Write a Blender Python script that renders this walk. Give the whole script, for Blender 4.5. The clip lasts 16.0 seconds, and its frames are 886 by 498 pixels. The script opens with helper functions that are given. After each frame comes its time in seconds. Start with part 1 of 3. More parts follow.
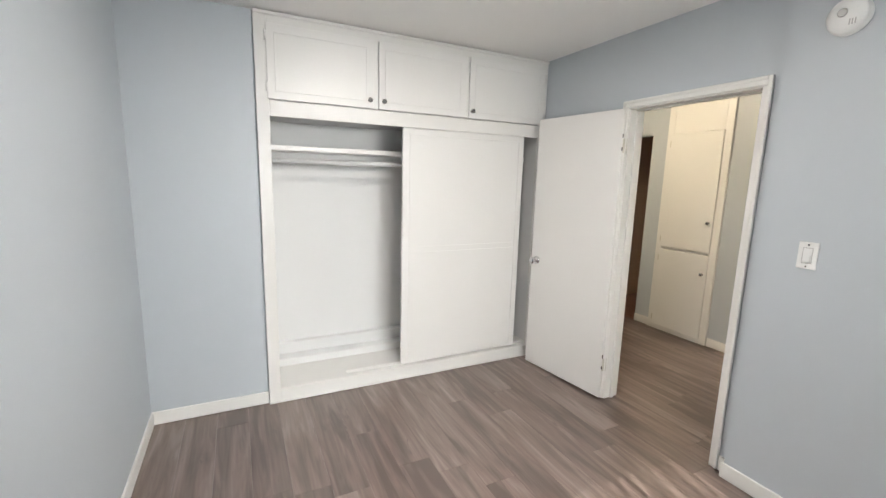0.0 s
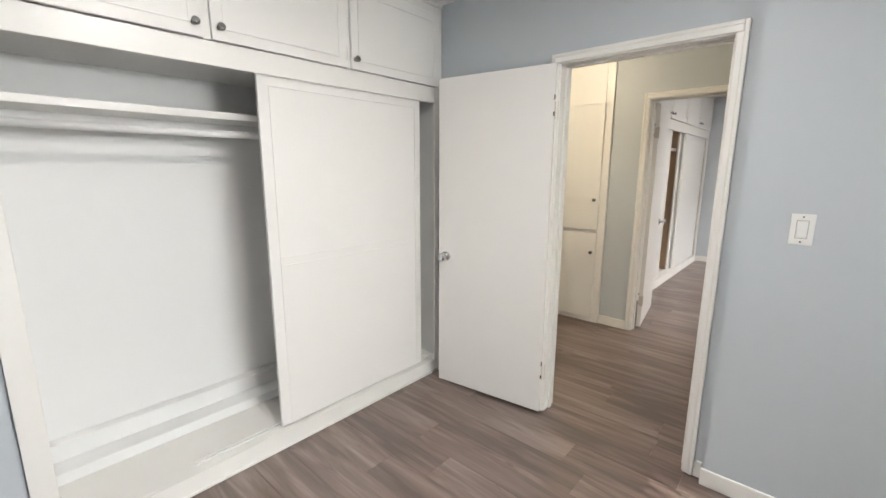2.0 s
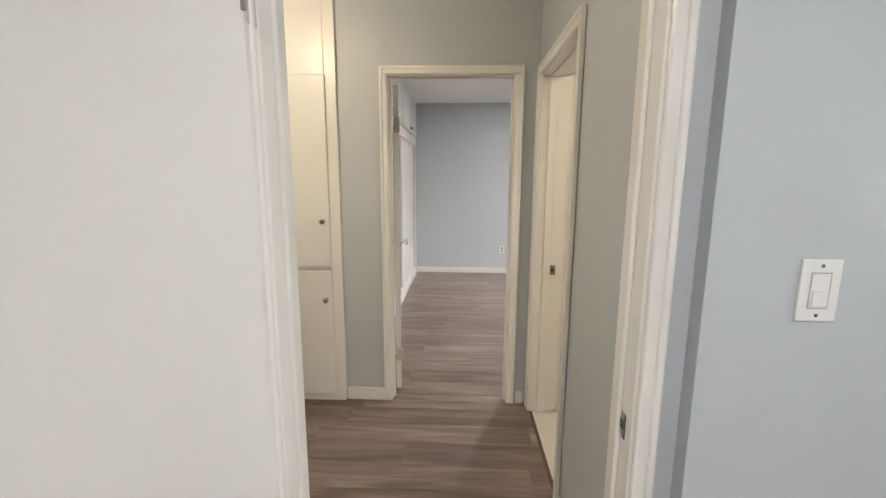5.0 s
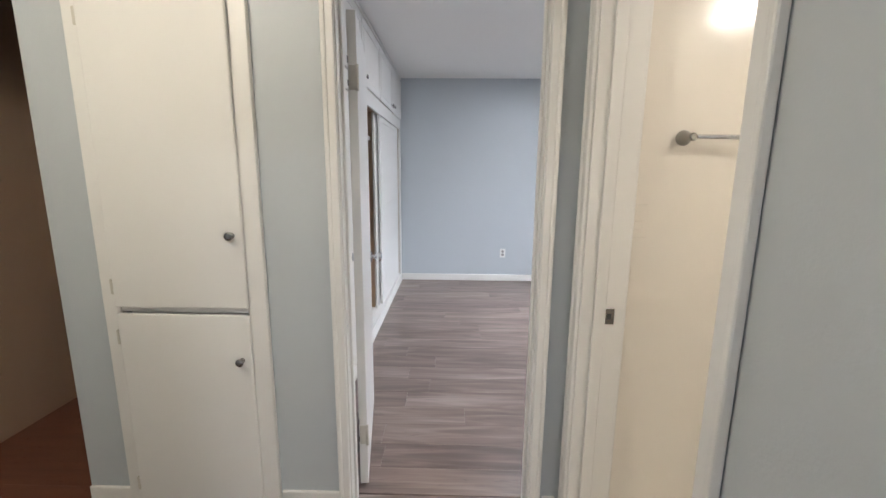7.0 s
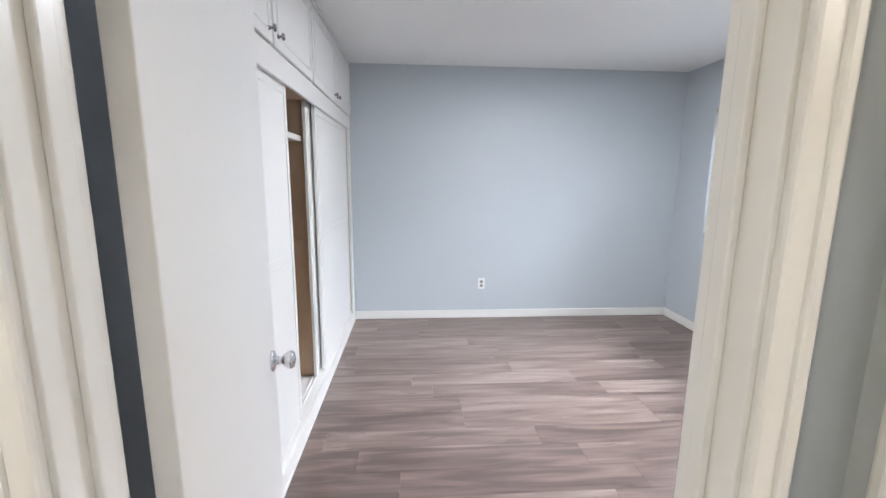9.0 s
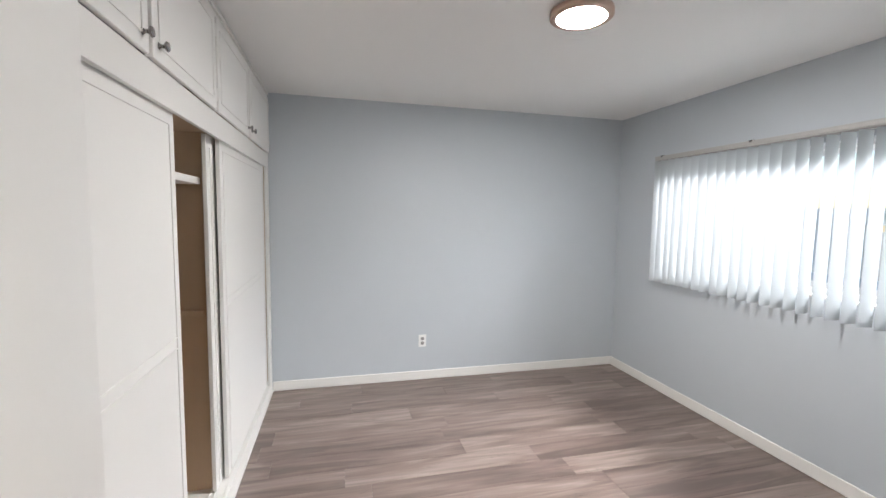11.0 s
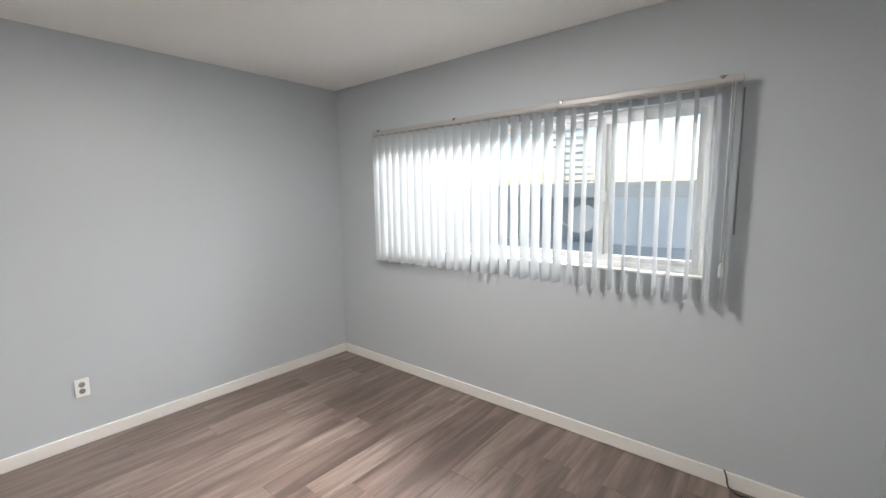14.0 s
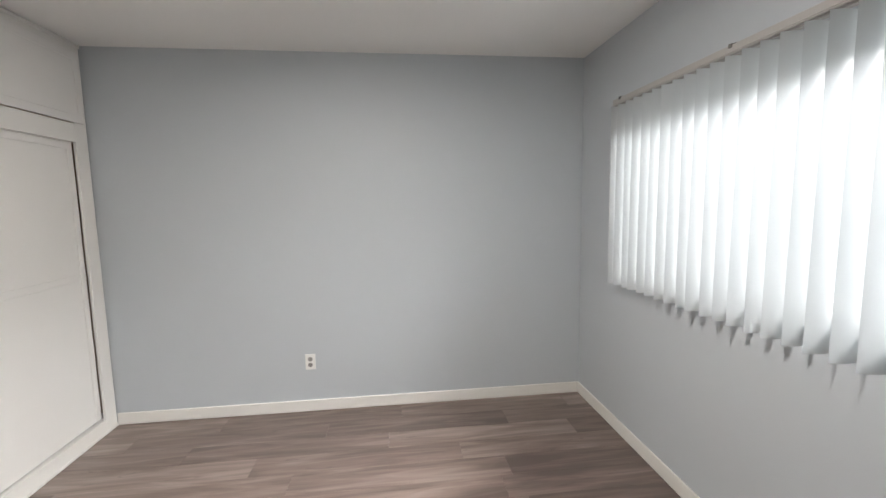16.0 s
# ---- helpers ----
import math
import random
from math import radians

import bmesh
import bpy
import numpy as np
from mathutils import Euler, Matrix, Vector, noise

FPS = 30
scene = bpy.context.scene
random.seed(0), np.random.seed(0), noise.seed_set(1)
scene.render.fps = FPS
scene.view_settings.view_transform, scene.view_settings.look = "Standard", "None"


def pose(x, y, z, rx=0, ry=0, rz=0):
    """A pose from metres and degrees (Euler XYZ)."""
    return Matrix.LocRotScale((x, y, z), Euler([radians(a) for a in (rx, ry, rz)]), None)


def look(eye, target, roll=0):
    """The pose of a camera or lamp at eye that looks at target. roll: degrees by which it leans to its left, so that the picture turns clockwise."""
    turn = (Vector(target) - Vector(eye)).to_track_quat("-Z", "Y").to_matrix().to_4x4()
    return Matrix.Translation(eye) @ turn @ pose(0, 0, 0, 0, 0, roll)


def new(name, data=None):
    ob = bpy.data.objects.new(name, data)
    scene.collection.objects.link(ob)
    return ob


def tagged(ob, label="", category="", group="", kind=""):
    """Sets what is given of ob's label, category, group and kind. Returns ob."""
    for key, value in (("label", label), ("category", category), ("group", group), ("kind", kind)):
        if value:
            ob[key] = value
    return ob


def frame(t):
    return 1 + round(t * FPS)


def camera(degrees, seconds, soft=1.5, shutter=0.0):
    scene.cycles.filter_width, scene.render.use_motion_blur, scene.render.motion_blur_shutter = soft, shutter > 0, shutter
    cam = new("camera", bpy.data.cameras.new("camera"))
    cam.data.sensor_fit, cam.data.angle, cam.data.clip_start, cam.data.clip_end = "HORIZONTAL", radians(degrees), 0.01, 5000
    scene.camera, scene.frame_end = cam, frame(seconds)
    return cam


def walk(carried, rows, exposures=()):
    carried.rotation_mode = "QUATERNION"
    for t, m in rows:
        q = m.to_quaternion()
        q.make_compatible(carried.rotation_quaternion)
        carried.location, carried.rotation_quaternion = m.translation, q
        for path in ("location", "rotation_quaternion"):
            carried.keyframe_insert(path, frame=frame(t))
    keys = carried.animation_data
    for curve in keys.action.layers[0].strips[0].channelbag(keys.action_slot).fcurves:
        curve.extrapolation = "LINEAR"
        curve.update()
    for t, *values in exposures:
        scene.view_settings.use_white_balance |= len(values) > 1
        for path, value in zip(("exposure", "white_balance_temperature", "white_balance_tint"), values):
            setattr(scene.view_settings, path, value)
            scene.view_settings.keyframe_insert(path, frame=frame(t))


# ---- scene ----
cam = camera(93.1, 16.0)
PATH = [
    (0, (0.109, 0.019, 1.531), (0.976, 1.791, 1.201), 1.5),
    (0.5, (0.056, 0.205, 1.515), (1.07, 1.894, 1.167), 1.1),
    (1, (0.067, 0.411, 1.496), (1.216, 2.009, 1.139), 0.7),
    (1.5, (0.169, 0.656, 1.48), (1.468, 2.13, 1.108), 0.4),
    (2, (0.243, 0.919, 1.466), (1.708, 2.227, 1.087), 0.2),
    (2.5, (0.337, 1.152, 1.457), (1.958, 2.262, 1.084), -0.1),
    (3, (0.547, 1.33, 1.445), (2.313, 2.197, 1.086), -0.3),
    (3.5, (0.768, 1.467, 1.436), (2.641, 2.072, 1.08), -0.5),
    (4, (0.995, 1.593, 1.422), (2.933, 1.951, 1.08), -0.3),
    (4.5, (1.25, 1.642, 1.425), (3.213, 1.825, 1.091), -0.1),
    (5, (1.561, 1.631, 1.443), (3.531, 1.713, 1.112), 0.3),
    (5.2, (1.674, 1.627, 1.435), (3.644, 1.695, 1.099), 0.3),
    (7.3, (2.742, 1.67, 1.418), (4.706, 1.703, 1.043), 0.4),
    (7.5, (2.87, 1.687, 1.413), (4.834, 1.706, 1.035), 0.3),
    (8, (3.164, 1.709, 1.417), (5.126, 1.683, 1.029), 0.4),
    (8.5, (3.449, 1.709, 1.438), (5.412, 1.629, 1.06), 0.1),
    (9, (3.705, 1.698, 1.482), (5.671, 1.559, 1.14), 0.5),
    (9.2, (3.798, 1.721, 1.513), (5.765, 1.55, 1.189), 0.6),
    (11.3, (4.204, 1.754, 1.571), (6.113, 1.179, 1.407), 1.0),
    (11.5, (4.216, 1.761, 1.567), (6.1, 1.11, 1.403), 1.1),
    (12, (4.221, 1.746, 1.545), (6.008, 0.864, 1.373), 1.0),
    (12.5, (4.266, 1.703, 1.538), (5.896, 0.558, 1.353), 0.7),
    (13, (4.345, 1.626, 1.564), (5.788, 0.258, 1.347), -0.2),
    (13.5, (4.46, 1.589, 1.571), (5.734, 0.065, 1.337), -0.7),
    (14, (4.594, 1.475, 1.549), (5.857, -0.054, 1.295), -0.7),
    (14.5, (4.726, 1.235, 1.557), (6.159, -0.137, 1.308), -0.7),
    (15, (4.829, 1.018, 1.529), (6.484, -0.08, 1.29), -0.8),
    (15.5, (4.938, 0.717, 1.507), (6.795, 0.009, 1.288), -1.1),
    (16, (4.929, 0.361, 1.499), (6.904, 0.131, 1.282), -1.0),
]
EXPOSURES = [(0, 0.15, 6450, 10), (4, 0.12, 6450, 10), (5, 0.06, 6450, 10), (7.5, 0.2, 5450, 10), (8.5, 0.36, 5250, 10), (9.2, 0.5, 5800, 10), (11.5, 0.2, 6150, 10), (13, 0.1, 6300, 10), (14.5, 0.14, 6400, 10), (16, 0.05, 6450, 10)]
walk(cam, [(t, look(eye, target, roll)) for t, eye, target, roll in PATH], EXPOSURES)

# ---- world, sun, large lights ----
world = bpy.data.worlds.new("sky")
scene.world = world
world.use_nodes = True
wn = world.node_tree.nodes
sky = wn.new("ShaderNodeTexSky")
sky.sky_type = 'NISHITA'
sky.sun_disc = False
sky.sun_elevation, sky.sun_rotation = radians(37), radians(194)
wn["Background"].inputs[1].default_value = 0.14
world.node_tree.links.new(sky.outputs[0], wn["Background"].inputs[0])

sun_data = bpy.data.lights.new("sun", 'SUN')
sun_data.energy, sun_data.angle, sun_data.color = 5.0, radians(0.3), (1.0, 0.97, 0.93)
sun = new("sun", sun_data)
sun.matrix_world = look((0, 0, 0), (0.24 * 0.799, 0.97 * 0.799, -0.602))


def area_lamp(name, eye, target, sx, sy, watts, colour):
    d = bpy.data.lights.new(name, 'AREA')
    d.shape, d.size, d.size_y, d.energy, d.color = 'RECTANGLE', sx, sy, watts, colour
    ob = new(name, d)
    ob.matrix_world = look(eye, target)
    return ob


area_lamp("window_daylight", (6.12, -2.25, 2.48), (6.2, 0.4, 0.7), 2.3, 0.55, 195, (1.0, 0.99, 0.99))
area_lamp("window_daylight", (1.2, -1.5, 2.0), (1.05, -1.0, 1.68), 1.3, 0.9, 250, (0.975, 0.985, 0.975))


# ---- materials ----
def material(name, colour, rough=0.5, metal=0.0, spread=0.06, grain=6.0, fine=90.0, bump=0.05, coat=0.0, stretch=(1, 1, 1)):
    """Paint or metal with slow and fine variation of colour, gloss and relief."""
    m = bpy.data.materials.new(name)
    m.use_nodes = True
    n, l = m.node_tree.nodes, m.node_tree.links
    b = n["Principled BSDF"]
    geo = n.new("ShaderNodeNewGeometry")
    sc = n.new("ShaderNodeVectorMath")
    sc.operation = 'MULTIPLY'
    sc.inputs[1].default_value = stretch
    l.new(geo.outputs["Position"], sc.inputs[0])
    a, f = n.new("ShaderNodeTexNoise"), n.new("ShaderNodeTexNoise")
    a.inputs["Scale"].default_value, a.inputs["Detail"].default_value = grain * 0.25, 4
    f.inputs["Scale"].default_value, f.inputs["Detail"].default_value = fine, 3
    for t in (a, f):
        l.new(sc.outputs[0], t.inputs["Vector"])
    mix = n.new("ShaderNodeMix")
    mix.data_type = 'RGBA'
    mix.inputs[6].default_value = (*[c * (1 - spread) for c in colour], 1)
    mix.inputs[7].default_value = (*[min(1, c * (1 + spread)) for c in colour], 1)
    l.new(a.outputs["Fac"], mix.inputs[0])
    l.new(mix.outputs[2], b.inputs["Base Color"])
    r = n.new("ShaderNodeMapRange")
    r.inputs[3].default_value, r.inputs[4].default_value = max(0.02, rough - 0.07), min(1, rough + 0.07)
    l.new(f.outputs["Fac"], r.inputs[0])
    l.new(r.outputs[0], b.inputs["Roughness"])
    b.inputs["Metallic"].default_value = metal
    b.inputs["Coat Weight"].default_value = coat
    if bump:
        bp = n.new("ShaderNodeBump")
        bp.inputs["Strength"].default_value, bp.inputs["Distance"].default_value = bump, 0.004
        l.new(f.outputs["Fac"], bp.inputs["Height"])
        l.new(bp.outputs[0], b.inputs["Normal"])
    return m


def glow(name, colour, strength):
    m = bpy.data.materials.new(name)
    m.use_nodes = True
    b = m.node_tree.nodes["Principled BSDF"]
    b.inputs["Base Color"].default_value = (0.9, 0.9, 0.88, 1)
    b.inputs["Emission Color"].default_value = (*colour, 1)
    b.inputs["Emission Strength"].default_value = strength
    return m


def wood_planks():
    m = bpy.data.materials.new("vinyl_plank")
    m.use_nodes = True
    n, l = m.node_tree.nodes, m.node_tree.links
    b = n["Principled BSDF"]
    geo, info = n.new("ShaderNodeNewGeometry"), n.new("ShaderNodeObjectInfo")
    mul = n.new("ShaderNodeVectorMath")
    mul.operation = 'SCALE'
    mul.inputs[0].default_value = (37.0, 91.0, 13.0)
    l.new(info.outputs["Random"], mul.inputs["Scale"])
    add = n.new("ShaderNodeVectorMath")
    add.operation = 'ADD'
    l.new(geo.outputs["Position"], add.inputs[0])
    l.new(mul.outputs[0], add.inputs[1])

    def noise_at(scale, stretch, detail, dist=0.0):
        s = n.new("ShaderNodeVectorMath")
        s.operation = 'MULTIPLY'
        s.inputs[1].default_value = stretch
        l.new(add.outputs[0], s.inputs[0])
        t = n.new("ShaderNodeTexNoise")
        t.inputs["Scale"].default_value, t.inputs["Detail"].default_value, t.inputs["Distortion"].default_value = scale, detail, dist
        l.new(s.outputs[0], t.inputs["Vector"])
        return t.outputs["Fac"]

    broad = noise_at(1.0, (15, 1.5, 1), 3.0, 0.9)
    fibre = noise_at(1.0, (95, 3.5, 1), 3)
    knots = noise_at(1.0, (30, 6, 1), 2, 1.2)
    ramp = n.new("ShaderNodeValToRGB")
    e = ramp.color_ramp.elements
    e[0].position, e[0].color = 0.22, (0.095, 0.062, 0.051, 1)
    e[1].position, e[1].color = 0.78, (0.33, 0.262, 0.226, 1)
    mid = e.new(0.5)
    mid.color = (0.195, 0.142, 0.119, 1)
    mixv = n.new("ShaderNodeMath")
    mixv.operation = 'MULTIPLY_ADD'
    mixv.inputs[1].default_value, mixv.inputs[2].default_value = 0.24, -0.09
    l.new(fibre, mixv.inputs[0])
    s2 = n.new("ShaderNodeMath")
    s2.operation = 'MULTIPLY_ADD'
    s2.inputs[1].default_value = 1.05
    l.new(broad, s2.inputs[0])
    l.new(mixv.outputs[0], s2.inputs[2])
    rnd = n.new("ShaderNodeMath")
    rnd.operation = 'MULTIPLY_ADD'
    rnd.inputs[1].default_value = 0.24
    l.new(info.outputs["Random"], rnd.inputs[0])
    l.new(s2.outputs[0], rnd.inputs[2])
    off = n.new("ShaderNodeMath")
    off.operation = 'SUBTRACT'
    off.inputs[1].default_value = 0.265
    l.new(rnd.outputs[0], off.inputs[0])
    l.new(off.outputs[0], ramp.inputs[0])
    kr = n.new("ShaderNodeMapRange")
    kr.inputs[1].default_value, kr.inputs[2].default_value = 0.66, 0.75
    kr.inputs[3].default_value, kr.inputs[4].default_value = 0.0, 0.7
    l.new(knots, kr.inputs[0])
    dark = n.new("ShaderNodeMix")
    dark.data_type = 'RGBA'
    dark.inputs[7].default_value = (0.10, 0.07, 0.06, 1)
    l.new(kr.outputs[0], dark.inputs[0])
    l.new(ramp.outputs[0], dark.inputs[6])
    l.new(dark.outputs[2], b.inputs["Base Color"])
    b.inputs["Specular IOR Level"].default_value = 1.0
    rr = n.new("ShaderNodeMapRange")
    rr.inputs[3].default_value, rr.inputs[4].default_value = 0.28, 0.33
    l.new(fibre, rr.inputs[0])
    l.new(rr.outputs[0], b.inputs["Roughness"])
    bp = n.new("ShaderNodeBump")
    bp.inputs["Strength"].default_value, bp.inputs["Distance"].default_value = 0.004, 0.002
    l.new(fibre, bp.inputs["Height"])
    l.new(bp.outputs[0], b.inputs["Normal"])
    return m


def vane_material():
    m = bpy.data.materials.new("blind_fabric")
    m.use_nodes = True
    n, l = m.node_tree.nodes, m.node_tree.links
    out = n["Material Output"]
    b = n["Principled BSDF"]
    b.inputs["Base Color"].default_value = (0.42, 0.44, 0.445, 1)
    b.inputs["Roughness"].default_value = 0.45
    tr = n.new("ShaderNodeBsdfTranslucent")
    tr.inputs["Color"].default_value = (0.72, 0.755, 0.77, 1)
    mx = n.new("ShaderNodeMixShader")
    mx.inputs[0].default_value = 0.2
    l.new(b.outputs[0], mx.inputs[1])
    l.new(tr.outputs[0], mx.inputs[2])
    l.new(mx.outputs[0], out.inputs[0])
    return m


def glass_material():
    m = bpy.data.materials.new("window_glass")
    m.use_nodes = True
    b = m.node_tree.nodes["Principled BSDF"]
    b.inputs["Base Color"].default_value = (0.97, 0.99, 0.98, 1)
    b.inputs["Roughness"].default_value = 0.0
    b.inputs["Transmission Weight"].default_value = 1.0
    b.inputs["IOR"].default_value = 1.05
    return m


M_BLUE = material("blue_grey_wall_paint", (0.505, 0.54, 0.57), 0.5, spread=0.025, grain=4, fine=160, bump=0.10)
M_HALL = material("hall_wall_paint", (0.50, 0.53, 0.55), 0.45, spread=0.025, grain=4, fine=160, bump=0.10)
M_CEIL = material("ceiling_paint", (0.85, 0.845, 0.825), 0.8, spread=0.02, grain=3, fine=120, bump=0.15)
M_TRIM = material("white_trim_paint", (0.79, 0.775, 0.74), 0.32, spread=0.02, grain=6, fine=45, bump=0.025)
M_DOOR = material("white_door_paint", (0.80, 0.785, 0.755), 0.36, spread=0.025, grain=6, fine=60, bump=0.07)
M_CUP = material("closet_interior_paint", (0.80, 0.80, 0.79), 0.5, spread=0.03, grain=5, fine=70, bump=0.06)
M_RAW = material("tan_closet_lining", (0.55, 0.41, 0.28), 0.6, spread=0.12, grain=9, fine=50)
M_CREAM = material("cream_gloss_wall_paint", (0.78, 0.73, 0.65), 0.16, spread=0.02, grain=3, fine=25, bump=0.05)
M_CHROME = material("chrome", (0.75, 0.75, 0.76), 0.16, 1.0, 0.03, bump=0)
M_NICKEL = material("brushed_nickel", (0.34, 0.33, 0.32), 0.24, 1.0, 0.08, bump=0.03)
M_BRASS = material("painted_over_hinge", (0.60, 0.57, 0.50), 0.45, 0.2, 0.15)
M_BROWNM = material("brown_lamp_ring", (0.46, 0.33, 0.26), 0.4, 0.2, 0.05, bump=0)
M_PLASTIC = material("white_plastic", (0.80, 0.80, 0.78), 0.3, spread=0.01, bump=0)
M_SOCK = material("grey_socket", (0.30, 0.29, 0.28), 0.4, spread=0.03, bump=0)
M_SLOT = material("dark_slot", (0.04, 0.04, 0.04), 0.6, spread=0.1, bump=0)
M_ALU = material("white_aluminium", (0.74, 0.75, 0.75), 0.35, 0.1, 0.03, bump=0.02)
M_RAIL = material("grey_blind_rail", (0.44, 0.425, 0.41), 0.4, 0.1, 0.04, bump=0.02)
M_RED = material("red_brown_floor_boards", (0.16, 0.065, 0.04), 0.3, spread=0.3, grain=14, fine=40, stretch=(6, 0.6, 1))
M_LIV = material("warm_living_wall", (0.50, 0.36, 0.26), 0.6, spread=0.04)
M_SUB = material("floor_substrate", (0.10, 0.085, 0.075), 0.8, spread=0.1)
M_TILE = material("pale_bathroom_floor", (0.66, 0.64, 0.60), 0.3, spread=0.05)
M_STUCCO = material("grey_blue_stucco", (0.80, 0.84, 0.88), 0.9, spread=0.08, grain=3, fine=60, bump=0.3)
M_WHITEOUT = material("white_outdoor_paint", (0.72, 0.72, 0.70), 0.7, spread=0.05)
M_CONC = material("concrete_ground", (0.34, 0.33, 0.31), 0.9, spread=0.12, grain=2, fine=30, bump=0.2)
M_DARKM = material("dark_grey_base_and_recess_shade", (0.52, 0.57, 0.61), 0.6, spread=0.1)
M_BLACK = material("black_cable", (0.02, 0.02, 0.02), 0.5, spread=0.1, bump=0)
M_VANE, M_GLASS, M_PLANK = vane_material(), glass_material(), wood_planks()
M_GLOW = glow("lamp_diffuser", (1.0, 0.94, 0.88), 370.0)
M_GLOW_ONE = glow("first_bedroom_lamp_diffuser", (1.0, 0.94, 0.885), 200.0)
M_WARM = glow("warm_lamp_diffuser", (1.0, 0.82, 0.58), 104.0)
M_BATHGLOW = glow("bathroom_lamp_diffuser", (1.0, 0.86, 0.68), 95.0)


# ---- mesh helpers ----
def box(bm, a, b, bevel=0.0):
    """Adds a box between two corners to bm, its edges rounded by bevel."""
    c = [(p + q) / 2 for p, q in zip(a, b)]
    d = [max(abs(q - p), 1e-5) for p, q in zip(a, b)]
    r = bmesh.ops.create_cube(bm, size=1.0, matrix=Matrix.Translation(c) @ Matrix.Diagonal((*d, 1)))
    if bevel:
        edges = list({e for v in r["verts"] for e in v.link_edges})
        bmesh.ops.bevel(bm, geom=edges, offset=min(bevel, min(d) * 0.4), segments=2, profile=0.5, affect='EDGES')


def boxes(*items, bevel=0.0):
    bm = bmesh.new()
    for a, b in items:
        box(bm, a, b, bevel)
    return bm


def lathe(bm, profile, m, steps=20):
    """Turns a profile of (radius, height) about the z axis of m."""
    rings = []
    for r, h in profile:
        rings.append([bm.verts.new(m @ Vector((r * math.cos(2 * math.pi * i / steps), r * math.sin(2 * math.pi * i / steps), h))) for i in range(steps)])
    for p, q in zip(rings, rings[1:]):
        for i in range(steps):
            f = bm.faces.new((p[i], p[(i + 1) % steps], q[(i + 1) % steps], q[i]))
            f.smooth = True
    bm.faces.new(list(reversed(rings[0])))
    bm.faces.new(rings[-1])


def part(name, bm, mat, parent=None, label=""):
    """Links a bmesh as one mesh object under a thing or under a part."""
    me = bpy.data.meshes.new(name)
    bmesh.ops.recalc_face_normals(bm, faces=bm.faces)
    bm.to_mesh(me)
    bm.free()
    me.materials.append(mat)
    ob = new(name, me)
    if parent is not None:
        ob.parent = parent
    if label:
        ob["label"] = label
    return ob


def thing(name, m, label, category, group="", kind=""):
    e = new(name)
    e.empty_display_size = 0.1
    e.matrix_basis = m
    return tagged(e, label, category, group, kind)


def structure(name, bm, mat, label, category):
    return tagged(part(name, bm, mat), label, category, kind="structure")


AXIS = {"+x": pose(0, 0, 0, 0, 90, 0), "-x": pose(0, 0, 0, 0, -90, 0), "+y": pose(0, 0, 0, -90, 0, 0), "-y": pose(0, 0, 0, 90, 0, 0), "+z": pose(0, 0, 0), "-z": pose(0, 0, 0, 180, 0, 0)}


def at(p, axis):
    return Matrix.Translation(p) @ AXIS[axis]


# ---- plan ----
X0, XD, XS = -0.43, 2.405, 2.362      # first bedroom: west wall, door wall, proud switch wall
Y0, Y1 = -1.05, 2.895                 # window wall, north wall beside the closet
C1 = 2.866                            # closet front in the first bedroom
H1, H2 = 2.478, 2.53                  # ceilings
XH, XW2, XR = 2.52, 4.118, 4.205      # hall side of the door wall, hall end wall, second bedroom
YH, YL = 1.185, 4.03                    # hall south wall and its north end
XE, C2 = 7.965, 2.31                   # second bedroom: east wall, closet front
T = 0.14

# ---- walls ----
structure("wall_bedroom_west", boxes(((X0 - T, Y0 - T, 0), (X0, 3.6, 2.7))), M_BLUE, "pale blue painted bedroom wall", "wall")
structure("wall_bedroom_north", boxes(((X0, Y1, 0), (0.232, 3.6, 2.7))), M_BLUE, "pale blue painted wall beside the closet", "wall")
structure("wall_bedroom_east", boxes(
    ((XD, 2.035, 0), (XH, 3.6, 2.7)), ((XD, 1.24, 2.022), (XH, 2.035, 2.7)), ((XD, Y0 - T, 0), (XH, 1.24, 2.7))), M_BLUE, "blue grey painted wall round the bedroom doorway", "wall")
structure("wall_bedroom_switch", boxes(((XS, Y0, 0), (XD, 1.162, H1 + 0.05))), M_BLUE, "slightly proud blue grey wall with the light switch", "wall")
structure("wall_hall_south", boxes(
    ((XH, 1.04, 0), (3.255, YH, 2.7)), ((3.255, 1.04, 2.03), (4.035, YH, 2.7)), ((4.035, 1.04, 0), (XW2, YH, 2.7))), M_HALL, "grey painted hall wall with the bathroom doorway", "wall")
structure("wall_hall_east", boxes(
    ((XW2, Y0 - T, 0), (XR, 1.30, 2.7)), ((XW2, 1.30, 2.05), (XR, 2.082, 2.7)), ((XW2, 2.082, 0), (XR, 2.375, 2.7)),
    ((XW2, 2.375, 2.44), (XR, 2.99, 2.7)), ((XW2, 2.99, 0), (XR, 3.19, 2.7)), ((XW2, 3.19, 2.04), (XR, YL, 2.7))), M_HALL, "blue grey painted wall between hall and second bedroom", "wall")
structure("wall_hall_north", boxes(((XD, YL, 0), (6.6, YL + T, 2.7)), ((XD, 3.6, 0), (XH, YL, 2.7))), M_HALL, "grey painted hall end wall", "wall")
structure("wall_bedroom_two_east", boxes(((XE, Y0 - T, 0), (XE + T, 3.1, 2.7))), M_BLUE, "plain blue grey painted bedroom wall", "wall")
WX0, WX1, WZ0, WZ1 = 4.92, 7.29, 1.095, 2.02
